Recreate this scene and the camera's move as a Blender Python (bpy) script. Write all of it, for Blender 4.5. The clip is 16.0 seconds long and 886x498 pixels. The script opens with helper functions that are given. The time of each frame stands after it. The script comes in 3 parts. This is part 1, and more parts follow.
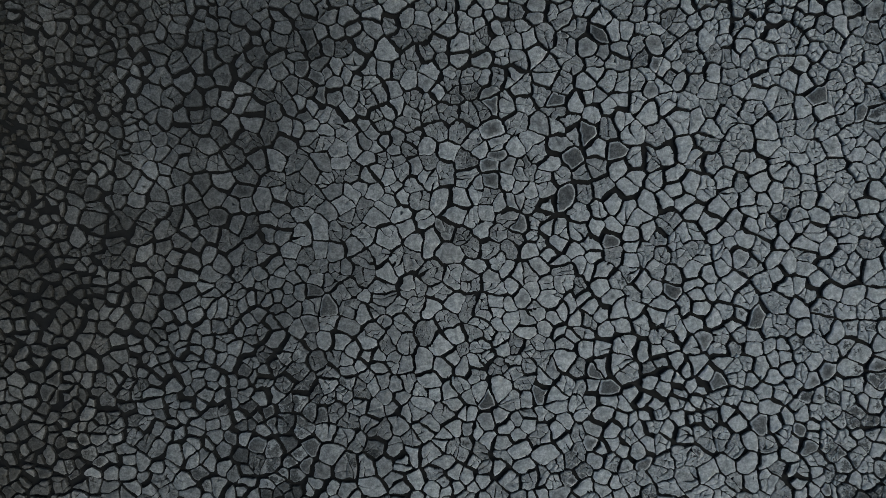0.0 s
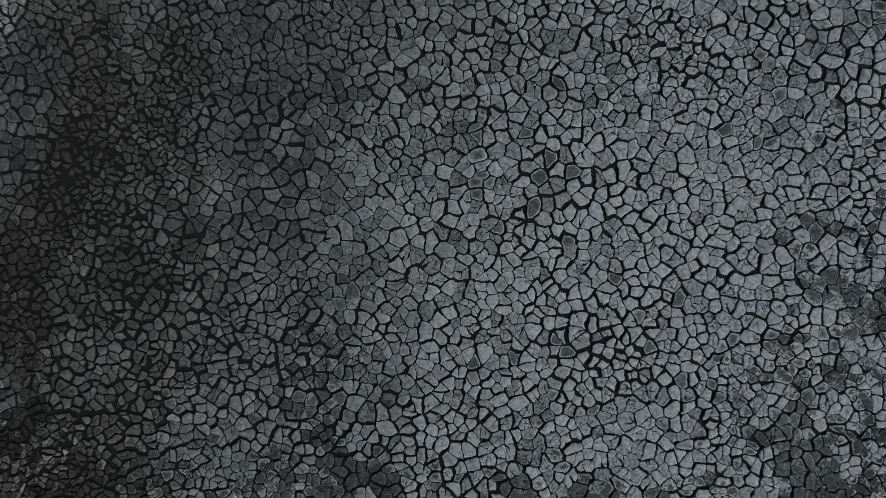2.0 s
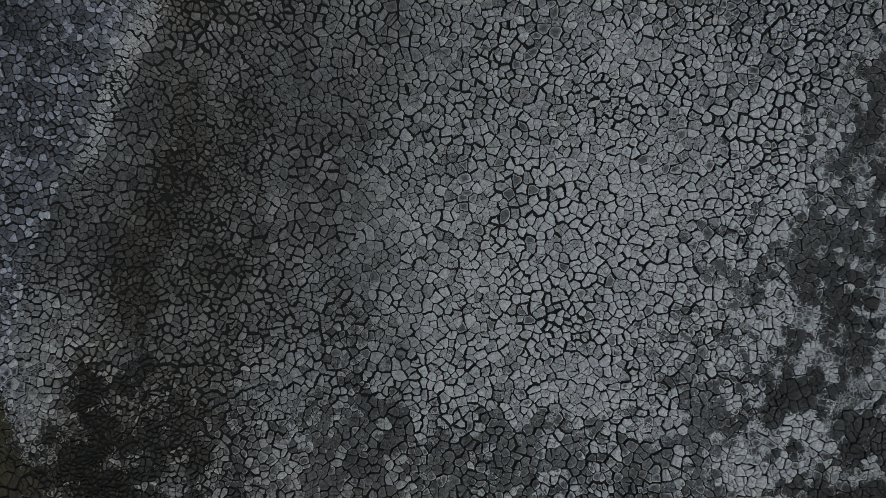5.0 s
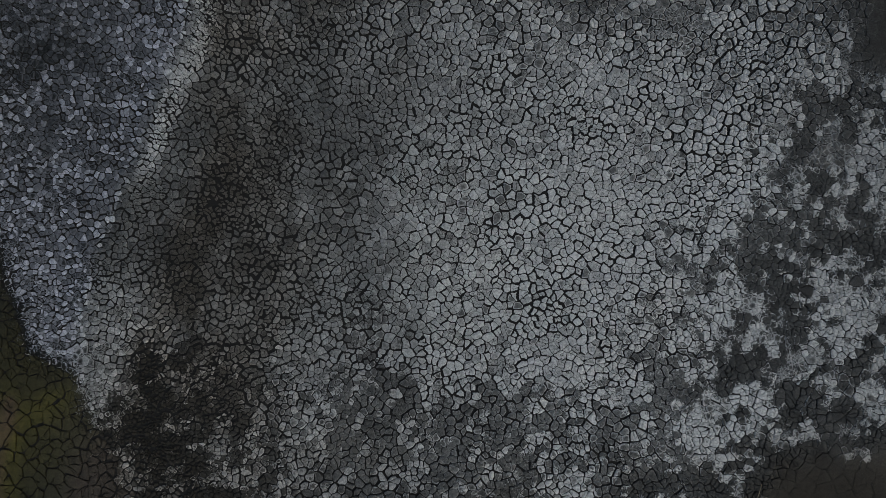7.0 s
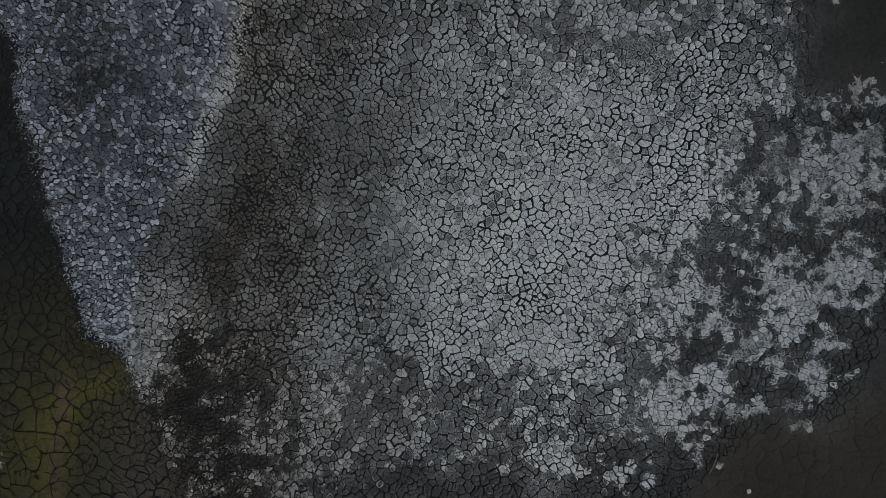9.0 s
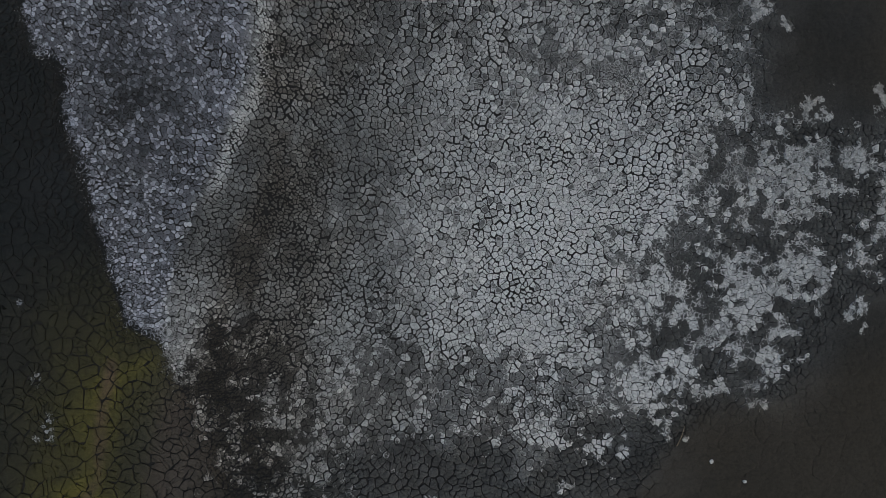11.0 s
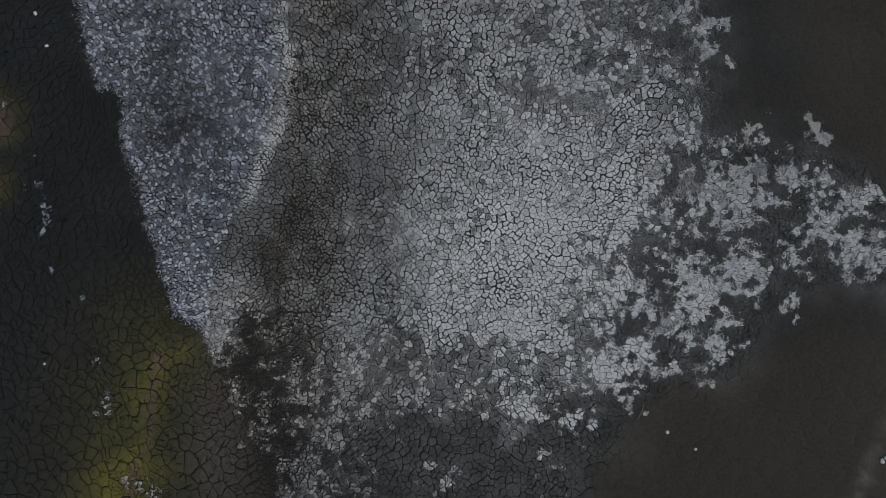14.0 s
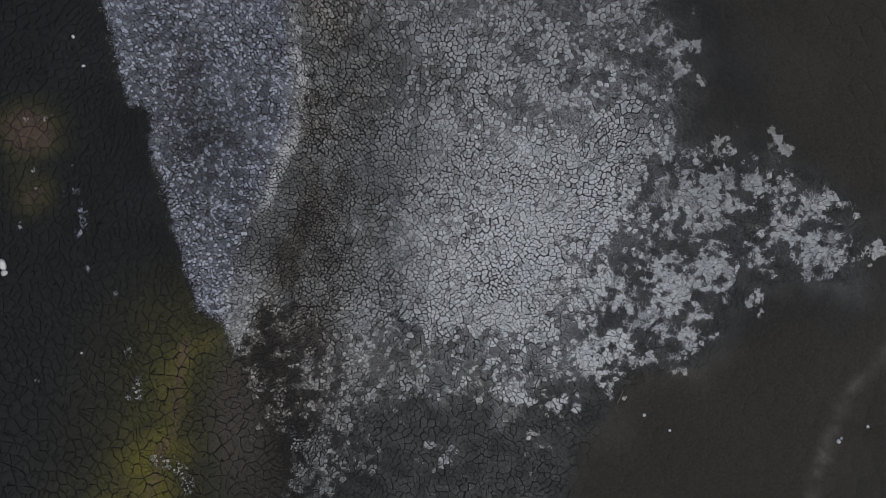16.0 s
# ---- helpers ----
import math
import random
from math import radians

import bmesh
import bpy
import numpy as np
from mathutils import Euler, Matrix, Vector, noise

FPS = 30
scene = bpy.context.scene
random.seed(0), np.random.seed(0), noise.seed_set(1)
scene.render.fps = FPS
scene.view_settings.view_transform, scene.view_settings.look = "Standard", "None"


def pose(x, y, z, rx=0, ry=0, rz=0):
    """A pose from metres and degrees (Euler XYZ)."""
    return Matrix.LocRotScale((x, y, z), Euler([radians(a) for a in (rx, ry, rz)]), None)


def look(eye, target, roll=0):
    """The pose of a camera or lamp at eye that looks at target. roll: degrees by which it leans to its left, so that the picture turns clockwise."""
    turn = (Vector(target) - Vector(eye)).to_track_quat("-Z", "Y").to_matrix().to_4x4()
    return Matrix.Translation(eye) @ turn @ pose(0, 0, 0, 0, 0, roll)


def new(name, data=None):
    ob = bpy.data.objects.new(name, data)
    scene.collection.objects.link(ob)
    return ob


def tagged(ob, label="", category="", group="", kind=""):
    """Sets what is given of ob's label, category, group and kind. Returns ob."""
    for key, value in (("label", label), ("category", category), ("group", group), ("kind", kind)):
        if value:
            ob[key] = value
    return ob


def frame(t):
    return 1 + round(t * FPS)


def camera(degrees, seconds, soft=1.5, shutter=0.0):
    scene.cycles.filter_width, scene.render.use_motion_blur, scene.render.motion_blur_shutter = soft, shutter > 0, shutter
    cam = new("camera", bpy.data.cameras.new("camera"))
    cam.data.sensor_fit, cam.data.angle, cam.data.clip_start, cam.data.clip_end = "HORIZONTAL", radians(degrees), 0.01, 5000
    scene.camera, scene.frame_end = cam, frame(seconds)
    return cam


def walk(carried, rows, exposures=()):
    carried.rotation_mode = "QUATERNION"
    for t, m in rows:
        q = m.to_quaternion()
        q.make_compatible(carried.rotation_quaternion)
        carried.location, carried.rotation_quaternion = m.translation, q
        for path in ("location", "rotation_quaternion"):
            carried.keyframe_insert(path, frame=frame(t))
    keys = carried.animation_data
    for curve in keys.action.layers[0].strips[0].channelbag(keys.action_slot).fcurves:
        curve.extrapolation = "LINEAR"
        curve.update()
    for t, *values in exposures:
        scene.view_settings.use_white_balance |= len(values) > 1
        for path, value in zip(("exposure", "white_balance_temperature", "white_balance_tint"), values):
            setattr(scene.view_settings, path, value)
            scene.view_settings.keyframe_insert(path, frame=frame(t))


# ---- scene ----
cam = camera(72.0, 16.0, soft=0.8)
PATH = [
    (0, 0.000, 0.000, 7.000, -0.263, 0.032, -0.000),
    (0.5, 0.003, -0.011, 7.524, -0.261, 0.028, -0.032),
    (1, 0.006, -0.021, 8.072, -0.265, 0.010, -0.062),
    (1.5, 0.013, -0.026, 8.624, -0.201, -0.063, -0.077),
    (2, 0.020, -0.031, 9.193, -0.217, -0.100, -0.071),
    (2.5, 0.025, -0.032, 9.770, -0.203, -0.069, -0.062),
    (3, 0.032, -0.036, 10.363, -0.251, -0.118, -0.073),
    (3.5, 0.041, -0.043, 10.957, -0.277, -0.186, -0.098),
    (4, 0.048, -0.056, 11.560, -0.332, -0.266, -0.116),
    (4.2, 0.048, -0.062, 11.801, -0.308, -0.290, -0.133),
    (6.3, 0.030, -0.140, 14.304, -0.067, -0.197, -0.401),
    (6.5, 0.029, -0.149, 14.545, -0.076, -0.158, -0.416),
    (7, 0.029, -0.177, 15.148, -0.077, -0.103, -0.450),
    (7.5, 0.034, -0.204, 15.738, -0.066, -0.106, -0.456),
    (8, 0.042, -0.227, 16.337, -0.018, -0.085, -0.450),
    (8.5, 0.050, -0.245, 16.929, 0.004, -0.073, -0.449),
    (9, 0.060, -0.255, 17.526, 0.084, -0.048, -0.454),
    (9.2, 0.065, -0.257, 17.763, 0.100, -0.017, -0.456),
    (11.5, 0.134, -0.260, 20.473, -0.097, 0.037, -0.463),
    (12, 0.154, -0.259, 21.081, -0.168, 0.098, -0.473),
    (12.5, 0.177, -0.255, 21.693, -0.159, 0.117, -0.477),
    (13, 0.203, -0.249, 22.305, -0.169, 0.120, -0.484),
    (13.5, 0.230, -0.239, 22.910, -0.054, 0.097, -0.485),
    (14, 0.258, -0.226, 23.522, 0.226, 0.087, -0.476),
    (14.5, 0.288, -0.216, 24.137, 0.451, 0.047, -0.460),
    (15, 0.318, -0.212, 24.763, 0.447, 0.070, -0.456),
    (15.5, 0.349, -0.211, 25.394, 0.302, 0.125, -0.459),
    (16, 0.380, -0.212, 26.030, 0.214, 0.185, -0.467),
]
walk(cam, [(t, pose(x, y, z, rx, ry, rz)) for t, x, y, z, rx, ry, rz in PATH], [(0, -0.47, 6000, -3.0), (3.5, -0.43, 6120, -1.0), (8.5, -0.28, 6250, 3.0), (12.5, 0.11, 6180, 3.5), (14, 0.16, 6190, 5.0), (16, 0.29, 6200, 7.0)])

# ---- light: a dull overcast sky ----
SUN_UP, SUN_TURN = 52.0, 115.0
world = bpy.data.worlds.new("overcast_sky")
scene.world = world
world.use_nodes = True
wn = world.node_tree
sky = wn.nodes.new("ShaderNodeTexSky")
sky.sky_type = "NISHITA"
sky.sun_disc = False
sky.sun_elevation, sky.sun_rotation = radians(SUN_UP), radians(SUN_TURN)
sky.air_density, sky.dust_density, sky.ozone_density = 1.0, 4.0, 0.6
back = wn.nodes["Background"]
back.inputs["Strength"].default_value = 0.1
wn.links.new(sky.outputs["Color"], back.inputs["Color"])

sun_data = bpy.data.lights.new("sun", "SUN")
sun_data.energy, sun_data.angle, sun_data.color = 0.6, radians(25), (1.0, 0.95, 0.88)
sun = new("sun", sun_data)
sun.matrix_world = look((0, 0, 60), (-60 * math.sin(radians(SUN_TURN)) / math.tan(radians(SUN_UP)),
                                    -60 * math.cos(radians(SUN_TURN)) / math.tan(radians(SUN_UP)), 0))


# ---- materials ----
def shader(name):
    mat = bpy.data.materials.new(name)
    mat.use_nodes = True
    return mat, mat.node_tree.nodes, mat.node_tree.links, mat.node_tree.nodes["Principled BSDF"]


def noise_node(nodes, links, coord, scale, detail=4.0, rough=0.55):
    n = nodes.new("ShaderNodeTexNoise")
    n.inputs["Scale"].default_value, n.inputs["Detail"].default_value, n.inputs["Roughness"].default_value = scale, detail, rough
    links.new(coord, n.inputs["Vector"])
    return n.outputs["Fac"]


def math_node(nodes, links, op, a, b=None, c=None, clamp=False):
    n = nodes.new("ShaderNodeMath")
    n.operation, n.use_clamp = op, clamp
    for k, v in enumerate((a, b, c)):
        if v is None:
            continue
        if isinstance(v, (int, float)):
            n.inputs[k].default_value = v
        else:
            links.new(v, n.inputs[k])
    return n.outputs[0]


def mix_node(nodes, links, fac, a, b, blend="MIX"):
    n = nodes.new("ShaderNodeMix")
    n.data_type, n.blend_type = "RGBA", blend
    for sock, v in ((n.inputs["Factor"], fac), (n.inputs["A"], a), (n.inputs["B"], b)):
        if isinstance(v, tuple):
            sock.default_value = (*v, 1.0)
        elif isinstance(v, (int, float)):
            sock.default_value = v
        else:
            links.new(v, sock)
    return n.outputs["Result"]


def remap(nodes, links, v, a, b, lo=0.0, hi=1.0):
    n = nodes.new("ShaderNodeMapRange")
    n.interpolation_type = "SMOOTHSTEP"
    for k, q in zip(("From Min", "From Max", "To Min", "To Max"), (a, b, lo, hi)):
        n.inputs[k].default_value = q
    links.new(v, n.inputs["Value"])
    return n.outputs["Result"]


def crust_material():
    """Dried lake mud under a salt bloom. The mesh carries how much salt and algae each spot has, and how brown it is."""
    mat, nodes, links, bsdf = shader("dried_mud")
    where = nodes.new("ShaderNodeNewGeometry").outputs["Position"]
    att = nodes.new("ShaderNodeAttribute")
    att.attribute_name = "crust"
    split = nodes.new("ShaderNodeSeparateColor")
    links.new(att.outputs["Color"], split.inputs["Color"])
    salt, algae, hue = split.outputs["Red"], split.outputs["Green"], split.outputs["Blue"]
    fine = remap(nodes, links, noise_node(nodes, links, where, 48.0, 6.0, 0.7), 0.28, 0.72)
    blotch = remap(nodes, links, noise_node(nodes, links, where, 8.0, 6.0, 0.65), 0.25, 0.75)
    wide = noise_node(nodes, links, where, 0.9, 4.0, 0.55)
    # the bloom ends in ragged edges, damp spots sit inside the plates, and pale lines follow the cracks
    wear = nodes.new("ShaderNodeAttribute")
    wear.attribute_name = "wear"
    worn = nodes.new("ShaderNodeSeparateXYZ")
    links.new(wear.outputs["Vector"], worn.inputs["Vector"])
    wet, film, line = worn.outputs["X"], worn.outputs["Y"], worn.outputs["Z"]
    ragged = remap(nodes, links, noise_node(nodes, links, where, 13.0, 6.0, 0.7), 0.28, 0.72)
    tatter = math_node(nodes, links, "ADD", math_node(nodes, links, "MULTIPLY_ADD", ragged, 0.50, -0.25),
                       math_node(nodes, links, "MULTIPLY_ADD", fine, 0.20, -0.10))
    cover = remap(nodes, links, math_node(nodes, links, "ADD", att.outputs["Alpha"], tatter), 0.40, 0.62)
    soaked = remap(nodes, links, math_node(nodes, links, "ADD", wet, math_node(nodes, links, "MULTIPLY", tatter, 0.6)), 0.12, 0.86)
    level = math_node(nodes, links, "MULTIPLY", salt, cover)
    level = math_node(nodes, links, "MULTIPLY", level, math_node(nodes, links, "MULTIPLY_ADD", soaked, -0.93, 1.0))
    level = math_node(nodes, links, "MULTIPLY", level, math_node(nodes, links, "MULTIPLY_ADD", blotch, 0.40, 0.80))
    thin = math_node(nodes, links, "MULTIPLY", math_node(nodes, links, "POWER", line, 1.3), remap(nodes, links, ragged, 0.15, 0.75, 0.25, 1.1))
    level = math_node(nodes, links, "ADD", math_node(nodes, links, "MAXIMUM", level, thin), math_node(nodes, links, "MULTIPLY", film, remap(nodes, links, fine, 0.1, 0.9, 0.7, 1.3)), clamp=True)
    brown = remap(nodes, links, hue, 0.5, 1.0)
    blue = remap(nodes, links, hue, 0.5, 0.0)
    mud = mix_node(nodes, links, brown, (0.0175, 0.0177, 0.0172), (0.028, 0.0242, 0.0185))
    mud = mix_node(nodes, links, blue, mud, (0.0140, 0.0156, 0.0154))
    mud = mix_node(nodes, links, math_node(nodes, links, "MULTIPLY", algae, remap(nodes, links, wide, 0.25, 0.6, 0.6, 1.0)), mud, mix_node(nodes, links, remap(nodes, links, hue, 0.6, 1.0), (0.120, 0.108, 0.022), (0.125, 0.085, 0.060)))
    mud = mix_node(nodes, links, 1.0, mud, mix_node(nodes, links, blotch, (0.72, 0.72, 0.72), (1.3, 1.28, 1.25)), "MULTIPLY")
    white = mix_node(nodes, links, brown, (0.59, 0.595, 0.59), (0.56, 0.525, 0.475))
    white = mix_node(nodes, links, blue, white, (0.462, 0.478, 0.548))
    white = mix_node(nodes, links, 1.0, white, mix_node(nodes, links, wide, (0.85, 0.86, 0.86), (1.12, 1.11, 1.10)), "MULTIPLY")
    smudge = remap(nodes, links, noise_node(nodes, links, where, 17.0, 5.0, 0.6), 0.32, 0.68)
    white = mix_node(nodes, links, 1.0, white, mix_node(nodes, links, smudge, (0.68, 0.69, 0.69), (1.16, 1.16, 1.16)), "MULTIPLY")
    col = mix_node(nodes, links, level, mud, white)
    col = mix_node(nodes, links, 1.0, col, mix_node(nodes, links, fine, (0.76, 0.76, 0.76), (1.20, 1.20, 1.20)), "MULTIPLY")
    links.new(col, bsdf.inputs["Base Color"])
    links.new(remap(nodes, links, level, 0.0, 0.5, 0.72, 0.95), bsdf.inputs["Roughness"])
    bsdf.inputs["Specular IOR Level"].default_value = 0.15
    bump = nodes.new("ShaderNodeBump")
    bump.inputs["Strength"].default_value, bump.inputs["Distance"].default_value = 0.8, 0.02
    links.new(math_node(nodes, links, "ADD", math_node(nodes, links, "MULTIPLY", fine, 0.6), blotch), bump.inputs["Height"])
    links.new(bump.outputs["Normal"], bsdf.inputs["Normal"])
    return mat


def plain_material(name, low, high, scale, rough, bump_depth=0.01):
    mat, nodes, links, bsdf = shader(name)
    where = nodes.new("ShaderNodeNewGeometry").outputs["Position"]
    a, b = noise_node(nodes, links, where, scale, 6.0), noise_node(nodes, links, where, scale * 0.09, 3.0)
    mixed = math_node(nodes, links, "ADD", math_node(nodes, links, "MULTIPLY", a, 0.6), math_node(nodes, links, "MULTIPLY", b, 0.4))
    links.new(mix_node(nodes, links, remap(nodes, links, mixed, 0.3, 0.7), low, high), bsdf.inputs["Base Color"])
    bsdf.inputs["Roughness"].default_value = rough
    bsdf.inputs["Specular IOR Level"].default_value = 0.25
    bump = nodes.new("ShaderNodeBump")
    bump.inputs["Strength"].default_value, bump.inputs["Distance"].default_value = 0.6, bump_depth
    links.new(a, bump.inputs["Height"])
    links.new(bump.outputs["Normal"], bsdf.inputs["Normal"])
    return mat


M_CRUST = crust_material()
M_BED = plain_material("damp_mud", (0.011, 0.011, 0.011), (0.021, 0.020, 0.019), 14.0, 0.8)
M_STONE = plain_material("pale_stone", (0.34, 0.34, 0.33), (0.62, 0.61, 0.59), 30.0, 0.85)
M_STRAW = plain_material("dry_straw", (0.17, 0.13, 0.08), (0.30, 0.25, 0.17), 60.0, 0.8, 0.002)


# ---- noise and shapes in the plan ----
def lattice(ix, iy, seed):
    h = (ix.astype(np.int64) * 374761393 + iy.astype(np.int64) * 668265263 + seed * 974711) & 0xFFFFFFFF
    h = ((h ^ (h >> 13)) * 1274126177) & 0xFFFFFFFF
    h = ((h ^ (h >> 16)) * 2246822519) & 0xFFFFFFFF
    return ((h ^ (h >> 15)) & 0xFFFFFF) / float(0x7FFFFF) - 1.0


def vnoise(p, size, seed):
    """Smooth noise from -1 to 1 in the plan, with lumps of that size in metres."""
    turn = 0.7 + 1.9 * seed
    q = p @ np.array([[math.cos(turn), math.sin(turn)], [-math.sin(turn), math.cos(turn)]]) / size
    i = np.floor(q)
    f = q - i
    f = f * f * f * (f * (f * 6 - 15) + 10)
    ix, iy = i[..., 0], i[..., 1]
    a, b = lattice(ix, iy, seed), lattice(ix + 1, iy, seed)
    c, d = lattice(ix, iy + 1, seed), lattice(ix + 1, iy + 1, seed)
    top, low = c + (d - c) * f[..., 0], a + (b - a) * f[..., 0]
    return low + (top - low) * f[..., 1]


def fbm(p, size, seed, octaves=3, gain=0.55):
    total, amp, norm = 0.0, 1.0, 0.0
    for k in range(octaves):
        total, norm = total + amp * vnoise(p + 17.3 * k, size / 2 ** k, seed + 31 * k), norm + amp
        amp *= gain
    return total / norm


def smooth(a, b, v):
    t = np.clip((v - a) / (b - a), 0, 1)
    return t * t * (3 - 2 * t)


def far_from(p, line):
    """Distance in the plan to a line of points."""
    best = np.full(p.shape[:-1], 1e9)
    for a, b in zip(line[:-1], line[1:]):
        a, b = np.array(a), np.array(b)
        t = np.clip(((p - a) @ (b - a)) / ((b - a) @ (b - a)), 0, 1)
        best = np.minimum(best, np.hypot(*np.moveaxis(p - a - t[..., None] * (b - a), -1, 0)))
    return best


def inside(p, ring):
    x, y, odd = p[..., 0], p[..., 1], np.zeros(p.shape[:-1], bool)
    for (ax, ay), (bx, by) in zip(ring, ring[1:] + ring[:1]):
        odd ^= ((ay > y) != (by > y)) & (x < (bx - ax) * (y - ay) / (by - ay + 1e-12) + ax)
    return odd


def bump_at(p, x, y, rx, ry):
    return np.exp(-(((p[..., 0] - x) / rx) ** 2 + ((p[..., 1] - y) / ry) ** 2))


# ---- the plan of the lake bed, in metres ----
PALE_EDGE = [(-14.9, 13), (-14.2, 9.9), (-13.6, 7.5), (-13.4, 6.3), (-12.3, 5.8), (-12.5, 4.4), (-12, 3.1), (-11.6, 1.7), (-11.3, 0.5),
             (-10.7, -1.4), (-10.3, -2.7), (-9.1, -3.3), (-9, -4.1), (-8.6, -4.9), (-8, -3.9), (-5.1, -3.7), (-4.2, -4.9), (-3.2, -5.8),
             (-2.7, -4.4), (-1.5, -3.2), (0.4, -3.7), (1.9, -4.1), (3.8, -4), (5.1, -3.3), (5.5, -1.6), (6.7, 0.1), (8.2, 0.8), (8.3, 2.1),
             (10.1, 3.9), (10.4, 5.6), (8.7, 7.3), (8.4, 8.2), (9.8, 9), (9.2, 10.5), (9, 12.6)]
SALT_EDGE = [(-14.9, 13), (-14.2, 9.9), (-13.6, 7.5), (-13.4, 6.3), (-12.3, 5.8), (-12.5, 4.4), (-12, 3.1), (-11.6, 1.7), (-11.3, 0.5),
             (-10.7, -1.4), (-10.3, -2.7), (-9.1, -3.3), (-9, -4.1), (-8.4, -4.8), (-7.7, -6.1), (-7.1, -7.3), (-6.6, -8.7), (-6.2, -10.4),
             (-5.7, -13.5), (4.4, -13.6), (5, -10.7), (5.9, -8.3), (7.5, -6.4), (8.4, -5.4), (11.2, -4.9), (12.2, -2.9), (13.6, -1.5), (15.2, -1.2),
             (17.4, -1.5), (17.9, 0), (16.8, 2.2), (14.6, 3.2), (11.8, 3.4), (10.3, 4.2), (10.3, 6.1), (10.8, 8.2), (9.3, 10.2), (8.6, 13)]
RIDGE = [(-6.2, 13.0), (-5.92, 8.34), (-5.64, 7.17), (-5.81, 5.41), (-6.25, 4.44), (-6.85, 3.08), (-7.25, 1.91), (-7.75, 0.55), (-8.13, -0.43), (-8.48, -1.79)]
BROWN = [(-5.0, 13.0), (-4.8, 8.2), (-5.0, 5.7), (-5.3, 3.3), (-5.9, 0.9), (-6.4, -1.0), (-7.0, -3.4), (-7.9, -5.8), (-8.0, -8.2), (-7.8, -13.0)]
ALGAE = [(-9.4, -3.7), (-10.6, -4.4), (-11.2, -6.0), (-11.5, -7.7), (-12.5, -9.4), (-13.5, -12.0)]
OCHRE = [(-10.7, -3.9), (-11.1, -5.8), (-11.2, -7.7), (-11.8, -8.7), (-12.6, -12.0)]
MURK = [(-6.4, 0.2), (-6.3, -2), (-6.6, -3.4), (-7.4, -4.8), (-8.1, -6), (-7.9, -7.7), (-6.9, -9.7), (-6.3, -11.8)]
TRACK = [(22.3, -1.7), (19.1, -4.7), (18, -5.8), (17.2, -7), (16.6, -8.4), (16.1, -9.8), (15.9, -11.3), (15.5, -13.7)]
# patches of bloom out on the damp mud: x, y and half widths
BLOOM = [(6.8, -2.4, 1.16, 1.01), (11.5, 1.9, 1.93, 1.33), (12.3, 4, 0.53, 0.36), (13.6, 2.6, 0.63, 0.58), (14.9, 4.2, 0.39, 0.43), (14.4, 4.8, 0.17, 0.17),
         (16.4, 1.5, 0.68, 0.53), (15, 0.9, 0.6, 0.43), (16.4, -0.4, 1.25, 0.8), (15.2, 0.1, 0.43, 0.34), (18.8, -0.3, 0.48, 0.27),
         (13.7, -0.8, 0.41, 0.27), (11.8, -1.1, 0.92, 0.72), (10.1, -1.5, 1.33, 0.77), (9.4, -2.8, 1.09, 0.58), (10.6, -4, 0.8, 0.31),
         (11.9, -4, 0.27, 0.19), (9.1, -4.8, 0.31, 0.27), (10.3, -5.3, 0.27, 0.19), (13.5, -2.4, 0.43, 0.41), (7.4, -6, 0.29, 0.29),
         (6.6, -4.7, 1.06, 0.8), (7.6, -4, 0.63, 0.53), (8.4, -5, 0.31, 0.22)]
FLECKS = [(9.7, 1.9, 1.4, 1.33), (10.7, 8.4, 0.58, 0.27), (11.4, 7, 0.17, 0.17), (10.2, 7.4, 0.34, 0.27), (9.7, 8.1, 0.31, 0.24),
          (11.1, 10, 0.1, 0.22), (-1.4, -5.9, 0.43, 0.41), (3, -6.3, 1.01, 0.31), (3.8, -5.7, 0.43, 0.39), (5.1, -6.6, 0.31, 0.24),
          (1.6, -6.5, 0.22, 0.17), (0.4, -8.8, 0.27, 0.43), (-0.3, -8.5, 0.22, 0.17), (3.9, -8, 0.14, 0.14), (8, -6.5, 0.12, 0.12),
          (5.9, -6.9, 0.12, 0.12)]
SPECKS = [(-17.5, 5.6, 0.17, 0.1), (-16.7, 5.6, 0.1, 0.12), (-16.4, 5.8, 0.07, 0.07), (-17.2, 3.4, 0.1, 0.12), (-17.1, 2.6, 0.07, 0.12),
          (-15.1, 1.4, 0.19, 0.58), (-15.3, 0.7, 0.14, 0.19), (-15.9, 2.4, 0.12, 0.14), (-15.4, 2.5, 0.17, 0.14), (-15.5, 3.6, 0.1, 0.1),
          (-14.9, -0.8, 0.12, 0.14), (-13.2, -4.4, 0.17, 0.24), (-12.8, -6, 0.22, 0.43), (-13.2, -6.4, 0.12, 0.12), (-13.7, -1.9, 0.12, 0.12),
          (-17.1, -5.6, 0.17, 0.12), (-11.7, -9, 0.43, 0.31), (-11, -9.4, 0.29, 0.24), (-10.7, -10.1, 0.24, 0.36), (-17.8, 1, 0.14, 0.19)]
# where the bloom lies in crumbs
CRUMBS = [(-4.8, -7.8, 2.1, 3.9), (-6.6, -6.8, 1.7, 2.2), (-6.1, -4.6, 1.7, 1.4), (-7.7, -5.8, 1.1, 1.1), (-5.5, -9.9, 2.2, 1.7)]
